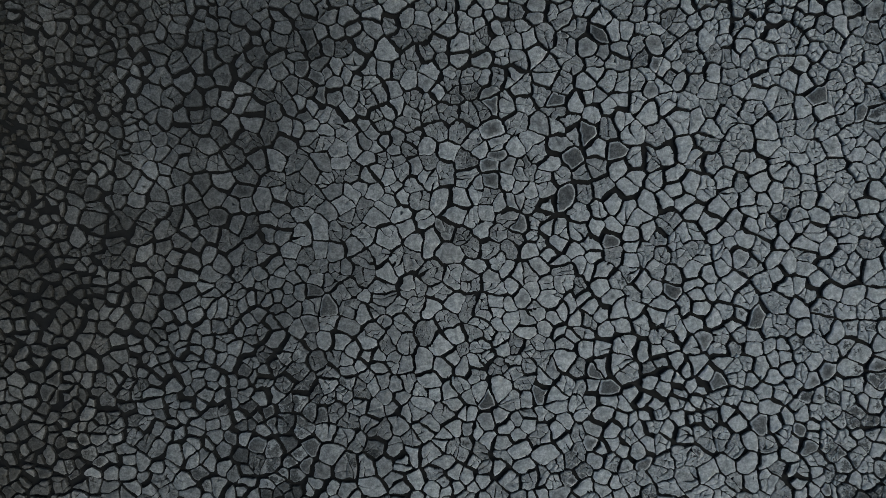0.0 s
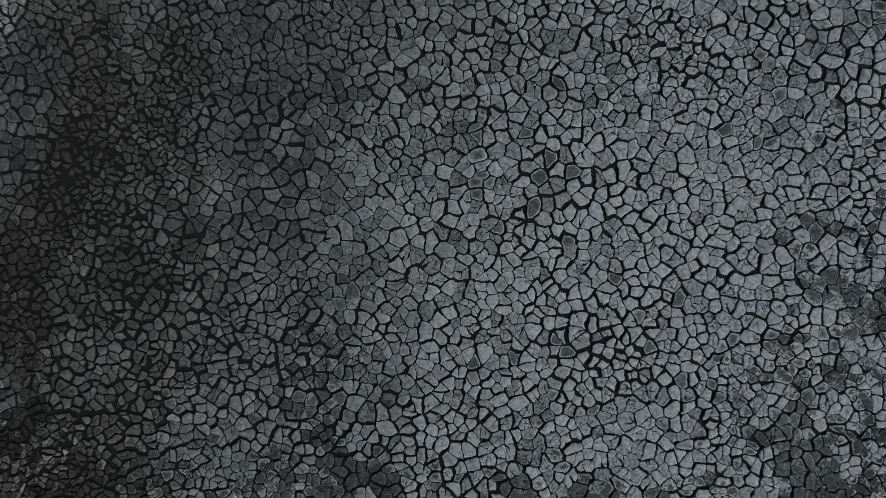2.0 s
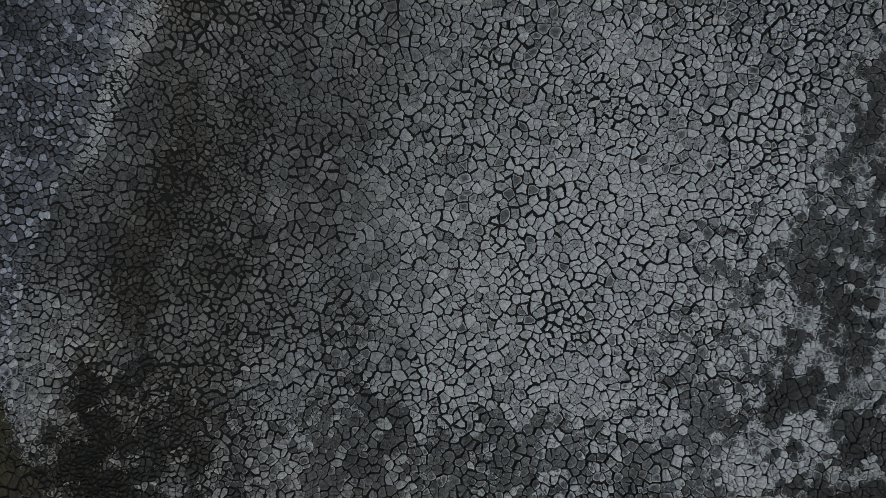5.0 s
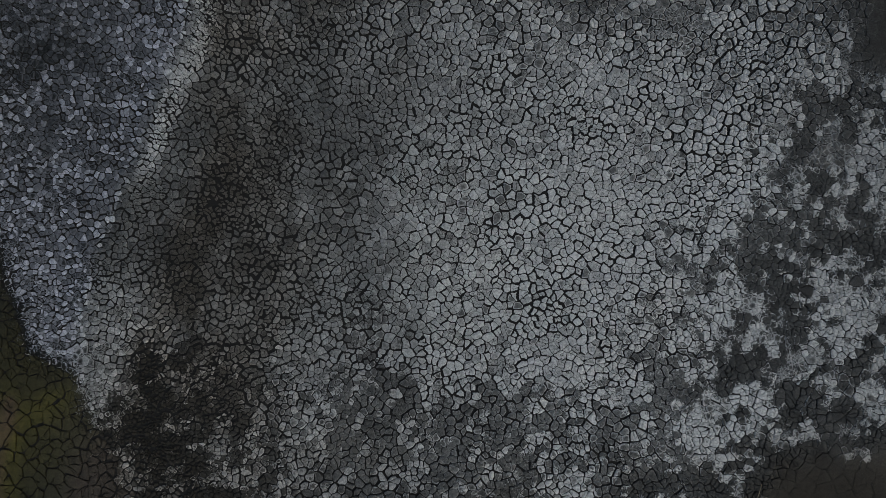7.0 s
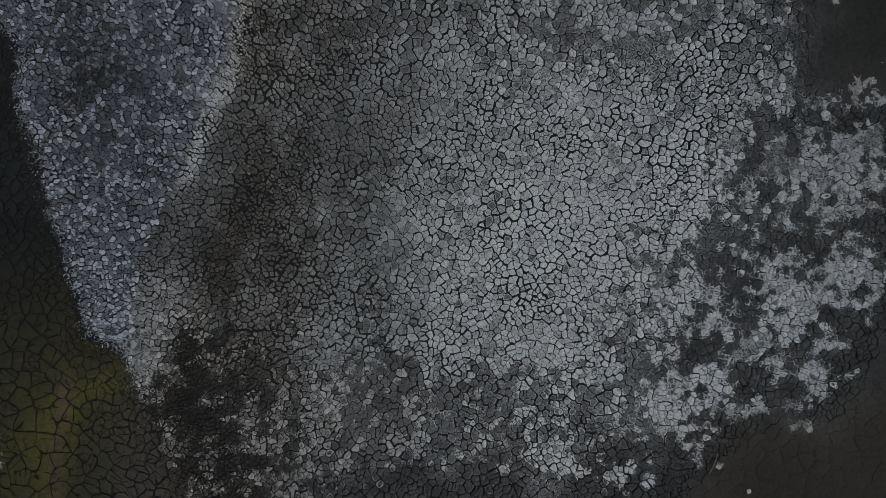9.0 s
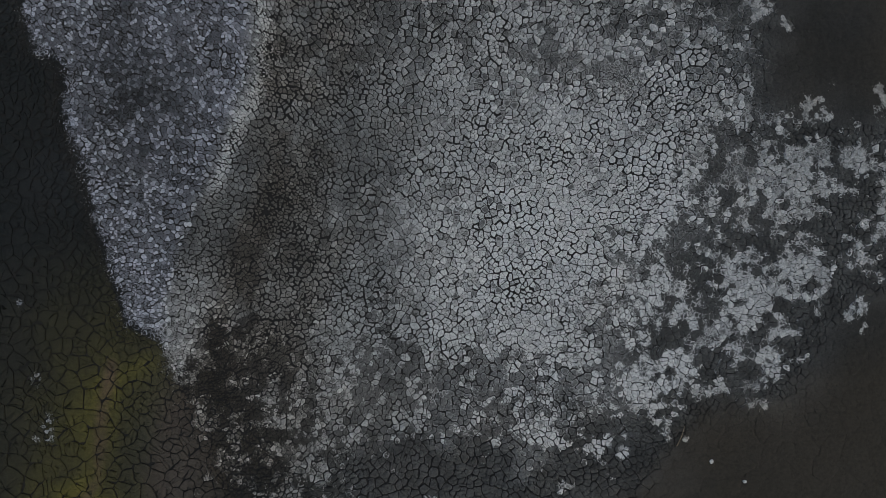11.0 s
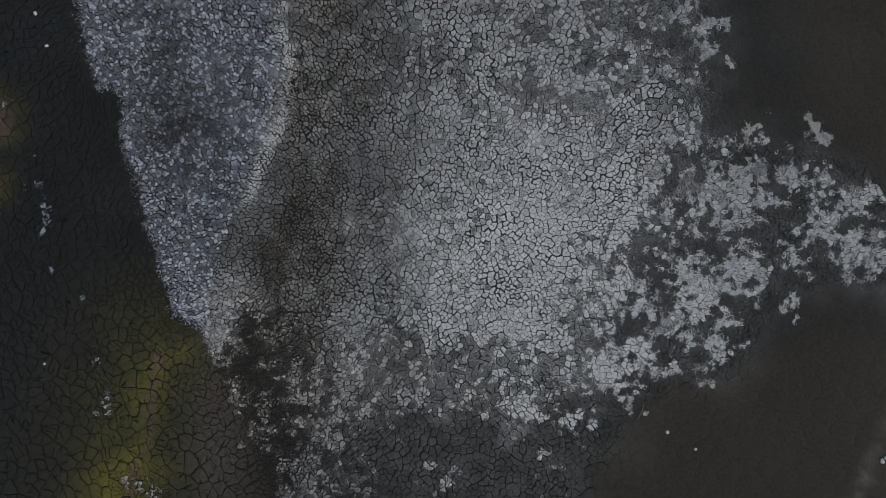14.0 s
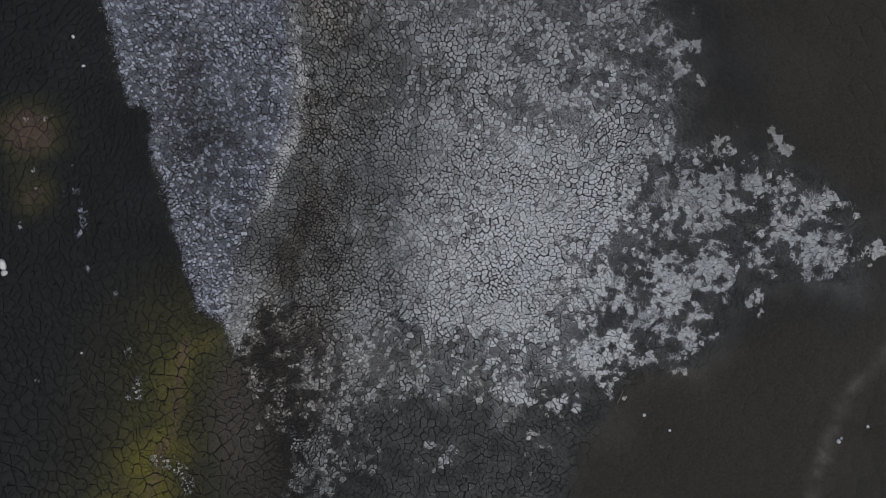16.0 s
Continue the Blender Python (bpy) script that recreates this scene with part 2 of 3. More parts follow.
# holes in the bloom
BARE = [(1.4, -4.1, 0.3, 0.6), (1.7, 9.1, 1, 0.6), (2.3, 6.9, 0.7, 0.4), (3.7, 5.8, 0.35, 0.5), (5.9, 5.2, 0.12, 0.9), (5.8, 6.9, 0.4, 0.3),
        (-3.4, 9.5, 0.8, 1.3), (-1.5, 9.8, 1, 1), (-3.2, -3.7, 0.5, 0.4), (-1.8, -3, 0.4, 0.3), (5.8, -2, 0.65, 0.32), (5.2, -2.7, 0.21, 0.49),
        (7.4, -0.4, 0.52, 0.58), (9.5, 1.3, 0.81, 0.23), (10.5, 1.2, 0.29, 0.73), (9.8, -0, 0.58, 0.19), (9, -1.5, 0.42, 0.36),
        (7.9, -3.2, 0.52, 0.42), (-6.4, -0.4, 0.58, 0.36), (-6.1, -2.4, 0.49, 0.42), (-7.2, -2.9, 0.36, 0.42), (-6.4, -3.7, 0.58, 0.26),
        (-7, -4.8, 0.89, 0.28)]
# single damp plates, and single broad pale ones
DAMP = [(1.92, 0.10), (1.97, 1.10), (1.62, 1.30), (1.30, 1.71), (-1.49, -0.51), (-1.33, -0.67), (-2.01, -1.93), (-2.17, -2.3), (-2.43, -2.23),
        (-1.49, -2.3), (-1.56, -2.53), (1.72, -1.45), (1.92, -1.65), (0.49, -1.78), (2.28, -2.46), (3.67, -2.04), (4.09, -2.14), (4.22, -2.30),
        (4.31, 1.72), (4.80, 1.50), (1.40, 0.53), (2.60, -0.54), (3.60, -0.84), (0.91, 0.23), (-1.65, 2.05), (-2.3, -1.45), (1.46, 1.01),
        (3.12, -1.58), (1.14, -1.65), (1.78, 2.44)]
BROAD = [(-2.33, 2.63), (-1.24, -0.05), (-3.44, -0.08), (-1.07, 0.62), (2.37, 0.53), (4.51, 1.14), (0.49, 1.11), (1.24, -0.09), (-2.08, -1.42)]
# patches where many plates are damp: x, y, half widths, share
MOTTLED = [(-3.2, 9.0, 1.5, 2.4, 0.62), (1.6, 9.0, 2.8, 1.8, 0.62), (4.6, 7.6, 2.8, 1.4, 0.52), (8.3, 8.5, 1.8, 2.5, 0.45), (8.8, 0.2, 1.8, 1.6, 0.55),
           (12.4, 1.0, 2.6, 2.0, 0.48), (9.6, 2.0, 1.4, 1.6, 0.50), (-1.0, -6.4, 3.4, 1.6, 0.60), (1.6, -5.4, 1.8, 1.0, 0.58), (4.7, -4.4, 1.6, 1.2, 0.58), (-5.2, -6.6, 2.6, 1.6, 0.44),
           (-6.6, -3.6, 1.2, 2.0, 0.52), (-3.9, -9.3, 2.4, 2.6, 0.55), (-4.6, -4.3, 2.2, 1.0, 0.40), (-7.6, -7.0, 1.4, 2.4, 0.55), (9.4, -2.6, 1.8, 1.6, 0.40)]


def survey(p):
    """What the lake bed is like at points of the plan."""
    x, y = p[..., 0], p[..., 1]
    edge = far_from(p, SALT_EDGE + SALT_EDGE[:1]) * np.where(inside(p, SALT_EDGE), 1, -1)
    pale = far_from(p, PALE_EDGE + PALE_EDGE[:1]) * np.where(inside(p, PALE_EDGE), 1, -1)
    shore = y + 1.5 * fbm(p, 2.6, 97) + 0.5 * vnoise(p, 0.8, 99) - 0.25 * smooth(0, 5, x)
    outer = smooth(5.0, 7.5, x + 0.4 * np.maximum(y, 0))
    east = smooth(-9.0, -3.0, x + 0.25 * y)
    patch = lambda spots: np.max([1 - np.hypot((x - bx) / rx, (y - by) / ry) for bx, by, rx, ry in spots], axis=0)
    isles = np.clip(np.max([patch(BLOOM), patch(FLECKS), patch(SPECKS)], axis=0), -4, 1)
    off = x - np.interp(y, [q[1] for q in BROWN[::-1]], [q[0] for q in BROWN[::-1]]) + 0.35 * fbm(p, 1.6, 35)
    dark_band = np.where(off < 0, np.exp(-(off / 0.75) ** 2), np.exp(-(off / (2.3 + 0.6 * smooth(4, 1, y))) ** 2)) * np.clip(0.80 + 0.75 * fbm(p, 1.1, 37), 0.2, 1.15)
    rough = 0.45 * fbm(p, 1.1, 5) + 0.55 * vnoise(p, 0.45, 8) + 0.50 * vnoise(p, 0.22, 9)
    raw = np.maximum(np.clip(0.46 * pale + 0.06, -0.30 + 0.18 * smooth(7.5, 4, x) * smooth(-9, -6, x) * smooth(-7.2, -5.8, shore) - 0.70 * smooth(-5.7, -7.6, shore), 1.0) + np.clip(0.9 * (edge - 0.3), -4, 0), 0.68 * isles - 0.02) - (0.50 + 0.55 * smooth(0.6, 1.5, pale)) * np.clip(0.15 + patch(BARE), 0, 1)
    crumbly = np.max([bump_at(p, *spot) for spot in CRUMBS], axis=0)
    raw = np.maximum(raw, 1.1 * crumbly - 0.80 - 4 * smooth(0.25, 0.02, crumbly))
    murk = np.exp(-(far_from(p, MURK) / 0.70) ** 2) * np.clip(0.30 + 2.0 * fbm(p, 0.6, 41), 0, 1.4)
    raw = raw + (0.20 + 0.75 * np.maximum(east, crumbly)) * rough - 0.60 * murk - 0.75 * dark_band * np.clip(0.10 + 2.2 * fbm(p, 0.5, 43), 0, 1.3) * smooth(7, 3, y) - 0.06 * smooth(8, 10, x)
    cover = smooth(-0.3, 0.3, raw)
    ridge, alg, track = far_from(p, RIDGE), far_from(p, ALGAE), far_from(p, TRACK)
    on_ridge = np.exp(-(ridge / 0.34) ** 2) * smooth(0.2, 2.6, y)
    basin = smooth(-0.1, 0.9, -(x - np.interp(y, [q[1] for q in RIDGE[::-1]], [q[0] for q in RIDGE[::-1]]))) * (y > -3.5) * inside(p, SALT_EDGE)
    # paleness of the bloom
    tone = 0.72 + 0.42 * bump_at(p, 4.4, -1.0, 4.8, 4.4) + 0.20 * bump_at(p, 5.6, -2.0, 1.9, 2.4) + 0.12 * bump_at(p, 6.8, 3.5, 3, 3) + 0.20 * bump_at(p, 6.7, -4.6, 1.2, 1.0) - 0.10 * east * smooth(7.5, 10, x)
    tone = tone - 0.09 * dark_band - 0.07 * bump_at(p, -5.0, -1.6, 1.7, 2.4) - 0.51 * smooth(3.1, -2.9, x) * (1 - 0.35 * smooth(2.5, 6, y)) * (1 - 0.25 * smooth(0, -4, y)) * smooth(-12, -8, x) + 0.12 * fbm(p, 2.2, 21) + 0.11 * fbm(p, 0.75, 22) * smooth(4, -2, x) - 0.12 * smooth(0.5, 3.5, y) + 0.30 * bump_at(p, -8.2, -2.6, 1.1, 2.2) + 0.12 * bump_at(p, -5.5, -4.8, 3.2, 2.4)
    tone = np.where(basin > 0.5, 0.50 + 0.22 * fbm(p, 0.9, 25) - 0.20 * bump_at(p, -9.6, 4.2, 1.5, 1.2) - 0.15 * bump_at(p, -10, 6.5, 2.5, 3)
                    + 0.20 * np.exp(-(np.minimum(np.abs(edge), 9) / 0.6) ** 2) + 0.20 * smooth(2.5, -1.5, y), tone)
    tone = np.maximum(tone, on_ridge * (0.50 + 0.34 * smooth(-1.5, 2.0, y)))
    pw = p + np.stack([0.7 * fbm(p, 1.3, 81) + 0.25 * vnoise(p, 0.4, 83), 0.7 * fbm(p, 1.3, 85) + 0.25 * vnoise(p, 0.4, 87)], -1)
    share = np.full_like(x, 0.13) + 0.40 * smooth(3.0, 6.5, y) * east + 0.21 * smooth(-2.6, -4.7, y) * smooth(5.5, 3.5, x)
    for mx, my, rx, ry, k in MOTTLED:
        share = np.maximum(share, k * bump_at(pw, mx, my, rx, ry))
    share = np.maximum(share, 0.42 * smooth(1.6, 0.2, edge) * east)
    share = np.where(basin > 0.5, 0.22 + 0.10 * smooth(1, -2, y), share)
    share = np.maximum(share, 0.42 * dark_band + (0.16 * fbm(p, 1.2, 15) + 0.22 * fbm(p, 0.55, 16) * smooth(0, -3, y)) * dark_band)
    size = 0.25 + 0.20 * smooth(0.3, 3.0, -edge) + np.where(x > 0, 0.25 * smooth(2, 6, -edge), 0.0)
    size = size + (0.158 - size) * smooth(0.1, 0.6, np.maximum(cover, smooth(-0.6, 0.3, edge)))
    size = np.where(edge > -0.2, size * (1 - 0.16 * smooth(-1.0, -3.5, x + 0.4 * np.maximum(y, 0))) * (1 - 0.30 * bump_at(p, -7.0, -5.5, 1.6, 3.6)) * (1 - 0.36 * dark_band - 0.28 * basin - 0.42 * on_ridge), size)
    size = size + (np.where((x < -9) | (y < -7.4), 0.10, 0.14) - size) * smooth(-1.3, -0.5, isles) * (edge < -0.3)
    size = size * (1 + 0.35 * smooth(-6.0, -7.6, shore) * east * (isles < -0.6))
    west = smooth(1.0, -6.0, x)
    core = np.maximum(smooth(-0.9, 0.9, pale), 1 - outer)
    gap = np.where(edge > -0.4, (0.0105 + 0.0098 * core) * (1 + 0.65 * dark_band), 0.002 + 0.013 * west + 0.003 * smooth(-2.5, -0.4, edge))
    algae = np.exp(-(alg / (0.70 + 0.10 * np.maximum(-4 - y, 0))) ** 2) * (0.55 + 0.55 * vnoise(p, 1.3, 44)) + 0.28 * np.exp(-((alg - 1.3) / 0.9) ** 2) * (x < -10.5)
    algae = np.clip(algae, 0, 1) * smooth(-2.2, -3.6, y)
    algae = np.maximum(algae, (0.26 + 0.14 * fbm(p, 1.8, 47)) * np.exp(-(alg / 3.2) ** 2) * smooth(1.5, -1.5, y) * (edge < 0))
    ochre = np.exp(-(far_from(p, OCHRE) / 0.32) ** 2)
    rusty = np.maximum(bump_at(p, -17.4, 5.0, 1.2, 1.0), 0.5 * bump_at(p, -17.3, 2.6, 0.9, 1.1)) * (0.75 + 0.5 * fbm(p, 0.9, 63))
    algae = np.clip(np.maximum(algae, np.maximum(1.0 * rusty, 0.6 * ochre)), 0, 1)
    hue = 0.52 + 0.38 * dark_band - 0.50 * basin + 0.12 * east * smooth(0.5, -1.5, edge) + 0.45 * np.exp(-(track / 0.5) ** 2)
    hue = hue + 1.4 * rusty + 0.35 * ochre + 0.16 * smooth(0, -3, edge) * smooth(11, 16, x) - 0.55 * smooth(0.0, -0.6, edge) * smooth(-8, -11, x) * (0.35 + 0.65 * smooth(-4, 1, y)) * (1 - np.clip(algae * 1.5 + rusty, 0, 1)) + 0.15 * fbm(p, 1.4, 71) + 0.35 * smooth(14, 19, x) * smooth(0, 6, y) + 0.28 * smooth(-3, -6, y) * east * smooth(19, 13, x) * (0.35 + 0.65 * smooth(0.3, -0.8, edge)) + 0.45 * bump_at(p, -8.6, -7.4, 1.1, 3.0) + 0.16 * bump_at(p, -6.5, -4.5, 3.0, 4.0)
    film = 0.004 * smooth(-5, 5, x) + 0.022 * bump_at(p, -6.8, -4.5, 1.8, 4.0) + 0.045 * bump_at(p, -8.6, -7.4, 1.1, 3.0) + (0.200 - 0.105 * outer) * (1 - 0.50 * smooth(-5.4, -7.4, shore)) * smooth(-2.0, 1.0, edge + 0.9 * fbm(p, 1.6, 19)) * east * (0.75 + 0.4 * vnoise(p, 0.4, 18)) + 0.11 * np.exp(-(track / 0.22) ** 2) * (0.7 + 0.5 * vnoise(p, 0.6, 67)) + 0.05 * np.clip(vnoise(p, 0.3, 62), 0, 1) * rusty + 0.012 * np.clip(vnoise(p, 2.5, 61), 0, 1) * (edge < 0)
    rise = 0.05 * np.exp(-(ridge / 0.5) ** 2) - 0.05 * basin + 0.03 * fbm(p, 5.0, 90)
    return dict(edge=edge, cover=cover, tone=tone, share=share, size=size, gap=gap, algae=algae, hue=np.clip(hue, 0, 1), film=film, rise=rise, basin=basin,
                ridge=on_ridge, band=dark_band, firm=smooth(-0.6, 0.1, np.maximum(edge, 2 * cover - 1.4)), isles=isles, raw=raw, east=east, near=(1 - 0.72 * smooth(-5.8, -7.6, shore)) * smooth(-1.6, 0.0, np.maximum(edge, isles)) * (0.15 + 0.85 * np.maximum(smooth(-2.2, 0.2, pale), 1 - outer)), core=core)


# ---- cracking the mud: broad plates first, then each breaks up ----
HALF_X, HALF_Y = 21.5, 12.5
rng = np.random.default_rng(7)


def scatter():
    tries = rng.uniform((-HALF_X, -HALF_Y), (HALF_X, HALF_Y), (190000, 2))
    fixed = np.array(BROAD + DAMP)
    pts = np.concatenate([fixed, tries])
    size = survey(pts)["size"]
    size[:len(BROAD)] = 0.26
    size[len(BROAD):len(fixed)] = 0.15
    lump = vnoise(pts, 0.8, 3)
    size = size * (0.95 + (0.30 * lump + 0.25 * rng.uniform(-1, 1, len(pts))) * np.where(size < 0.3, 1, 0.9 * (pts[:, 0] < 0)))
    cell, bins, kept = 0.2, {}, []
    for n in range(len(pts)):
        x, y, r = pts[n, 0], pts[n, 1], size[n]
        cx, cy, reach = int(x // cell), int(y // cell), int(r / cell) + 1
        rr = r * r
        ok = True
        for i in range(cx - reach, cx + reach + 1):
            for j in range(cy - reach, cy + reach + 1):
                for (ox, oy) in bins.get((i, j), ()):
                    if (ox - x) ** 2 + (oy - y) ** 2 < rr:
                        ok = False
                        break
                if not ok:
                    break
            if not ok:
                break
        if ok:
            bins.setdefault((cx, cy), []).append((x, y))
            kept.append(n)
    return pts[kept], size[kept]


def clip(poly, nx, ny, d):
    out, last = [], poly[-1]
    sl = nx * last[0] + ny * last[1] - d
    for q in poly:
        s = nx * q[0] + ny * q[1] - d
        if (s <= 0) != (sl <= 0):
            k = sl / (sl - s)
            out.append((last[0] + (q[0] - last[0]) * k, last[1] + (q[1] - last[1]) * k))
        if s <= 0:
            out.append(q)
        last, sl = q, s
    return out


def area(poly):
    return 0.5 * sum(a[0] * b[1] - b[0] * a[1] for a, b in zip(poly, poly[1:] + poly[:1]))


def crack(seeds, sizes, gaps, block, loose):
    """The cell of each seed, with a gap of its own along each side, widest between blocks."""
    cell, bins = 0.6, {}
    for n, (x, y) in enumerate(seeds):
        bins.setdefault((int(x // cell), int(y // cell)), []).append(n)
    cells = []
    for n, (x, y) in enumerate(seeds):
        r = 3.2 * sizes[n]
        cx, cy, reach = int(x // cell), int(y // cell), int(1.3 * r / cell) + 1
        near = []
        for i in range(cx - reach, cx + reach + 1):
            for j in range(cy - reach, cy + reach + 1):
                near += bins.get((i, j), ())
        near = sorted(((seeds[m][0] - x) ** 2 + (seeds[m][1] - y) ** 2, m) for m in near if m != n)
        poly = [(x - r, y - r), (x + r, y - r), (x + r, y + r), (x - r, y + r)]
        for dd, m in near:
            d = math.sqrt(dd)
            if d > 2 * max(math.hypot(q[0] - x, q[1] - y) for q in poly):
                break
            nx, ny = (seeds[m][0] - x) / d, (seeds[m][1] - y) / d
            chance = ((min(n, m) * 7919 + max(n, m) * 104729) % 1000) / 1000
            g = 0.5 * (gaps[n] + gaps[m]) * (0.55 + 0.75 * chance ** 1.2) * (1.0 if block[n] == block[m] else loose[n])
            poly = clip(poly, nx, ny, nx * x + ny * y + d / 2 - g / 2)
            if len(poly) < 3:
                break
        cells.append(poly)
    return cells


def split(poly, count, gap, rand):
    """Breaks one plate into pieces along narrow, wedge-shaped cracks."""
    xs, ys = [q[0] for q in poly], [q[1] for q in poly]
    seeds, need, tries = [], math.sqrt(abs(area(poly)) / count) * 0.62, 0
    while len(seeds) < count and tries < count * 14:
        tries += 1
        q = (rand.uniform(min(xs), max(xs)), rand.uniform(min(ys), max(ys)))
        if any((b[0] - a[0]) * (q[1] - a[1]) - (b[1] - a[1]) * (q[0] - a[0]) < 0 for a, b in zip(poly, poly[1:] + poly[:1])):
            continue
        if all((q[0] - s[0]) ** 2 + (q[1] - s[1]) ** 2 > need * need for s in seeds):
            seeds.append(q)
    pieces = []
    lean = [[rand.uniform(-0.11, 0.11) for _ in seeds] for _ in seeds]
    for i, a in enumerate(seeds):
        piece = poly
        for j, b in enumerate(seeds):
            if i == j or len(piece) < 3:
                continue
            d = math.hypot(b[0] - a[0], b[1] - a[1])
            turn = abs(lean[min(i, j)][max(i, j)]) * (1 if i < j else -1)
            nx, ny = (b[0] - a[0]) / d, (b[1] - a[1]) / d
            mx, my = (a[0] + b[0]) / 2 - nx * gap / 2, (a[1] + b[1]) / 2 - ny * gap / 2
            nx, ny = nx * math.cos(turn) - ny * math.sin(turn), nx * math.sin(turn) + ny * math.cos(turn)
            piece = clip(piece, nx, ny, nx * mx + ny * my)
        if len(piece) >= 3 and abs(area(piece)) > 0.0002:
            pieces.append(piece)
    return pieces


def outline(poly, count):
    """The polygon with that many corners: long sides are halved, short ones dropped."""
    q = list(poly)
    side = [math.hypot(b[0] - a[0], b[1] - a[1]) for a, b in zip(q, q[1:] + q[:1])]
    while len(q) > count:
        k = side.index(min(side))
        b = q[(k + 1) % len(q)]
        q[k] = ((q[k][0] + b[0]) / 2, (q[k][1] + b[1]) / 2)
        del q[(k + 1) % len(q)]
        side = [math.hypot(b[0] - a[0], b[1] - a[1]) for a, b in zip(q, q[1:] + q[:1])]
    while len(q) < count:
        k = side.index(max(side))
        b = q[(k + 1) % len(q)]
        q.insert(k + 1, ((q[k][0] + b[0]) / 2, (q[k][1] + b[1]) / 2))
        side[k:k + 1] = [side[k] / 2, side[k] / 2]
    return q


seeds, sizes = scatter()
ground_at = survey(seeds)
hubs = rng.uniform((-HALF_X, -HALF_Y), (HALF_X, HALF_Y), (6400, 2))
block = np.array([int(np.argmin((hubs[:, 0] - x) ** 2 + (hubs[:, 1] - y) ** 2)) for x, y in seeds])
plates = crack([tuple(s) for s in seeds], sizes, ground_at["gap"] * (1 + 0.32 * vnoise(seeds, 1.1, 14)), block,
               np.where(ground_at["edge"] > -0.4, 2.1, np.where(seeds[:, 0] > -4, 1.2, 2.6)))
# whole plates and small chips below the start of the flight, the plates further out, and the bare mud in the west
rings, owner, broken_up = ([], [], [], []), ([], [], [], []), ([], [], [], [])
rand = random.Random(11)
crumble = vnoise(seeds, 0.7, 33)
for n, poly in enumerate(plates):
    if len(poly) < 3 or abs(area(poly)) < 0.0005:
        continue
    salty = ground_at["edge"][n] > -0.3 or ground_at["cover"][n] > 0.4
    a, roll = abs(area(poly)), rand.random()
    far = int(abs(seeds[n][0]) > 6.5 or abs(seeds[n][1]) > 4.2)
    if n < len(BROAD) + len(DAMP):
        count = 1
    elif not salty:
        count = 1 if roll < 0.6 or seeds[n][0] > -6 else rand.choice((2, 3))
    elif crumble[n] + 0.8 * (roll - 0.5) + 0.7 * ground_at["ridge"][n] > 0.50:
        count = max(4, int(a / (0.0035 + 0.006 * rand.random())))
    elif roll < 0.22:
        count = 1
    else:
        count = max(1, int(round(a / 0.0165 * (0.5 + rand.random()))))
    pieces = [poly] if count == 1 else split(poly, min(count, 26), (0.005 + 0.007 * rand.random()) if count < 6 else 0.005, rand)
    if salty and not far and 1 < count < 8:
        finer = []
        for piece in pieces:
            k = rand.choice((1, 2, 3, 4, 6)) if abs(area(piece)) > 0.005 else 1
            finer += [piece] if k == 1 else split(piece, k, 0.0015 + 0.0035 * rand.random(), rand)
        pieces = finer
    for piece in pieces:
        lot = (2 if salty or seeds[n][0] > -4 else 3) if far else int(abs(area(piece)) < 0.006)
        rings[lot].append(outline(piece, (22, 11, 9, 18)[lot]))
        owner[lot].append(n)
        broken_up[lot].append(len(pieces))


luck = rng.random(len(seeds))


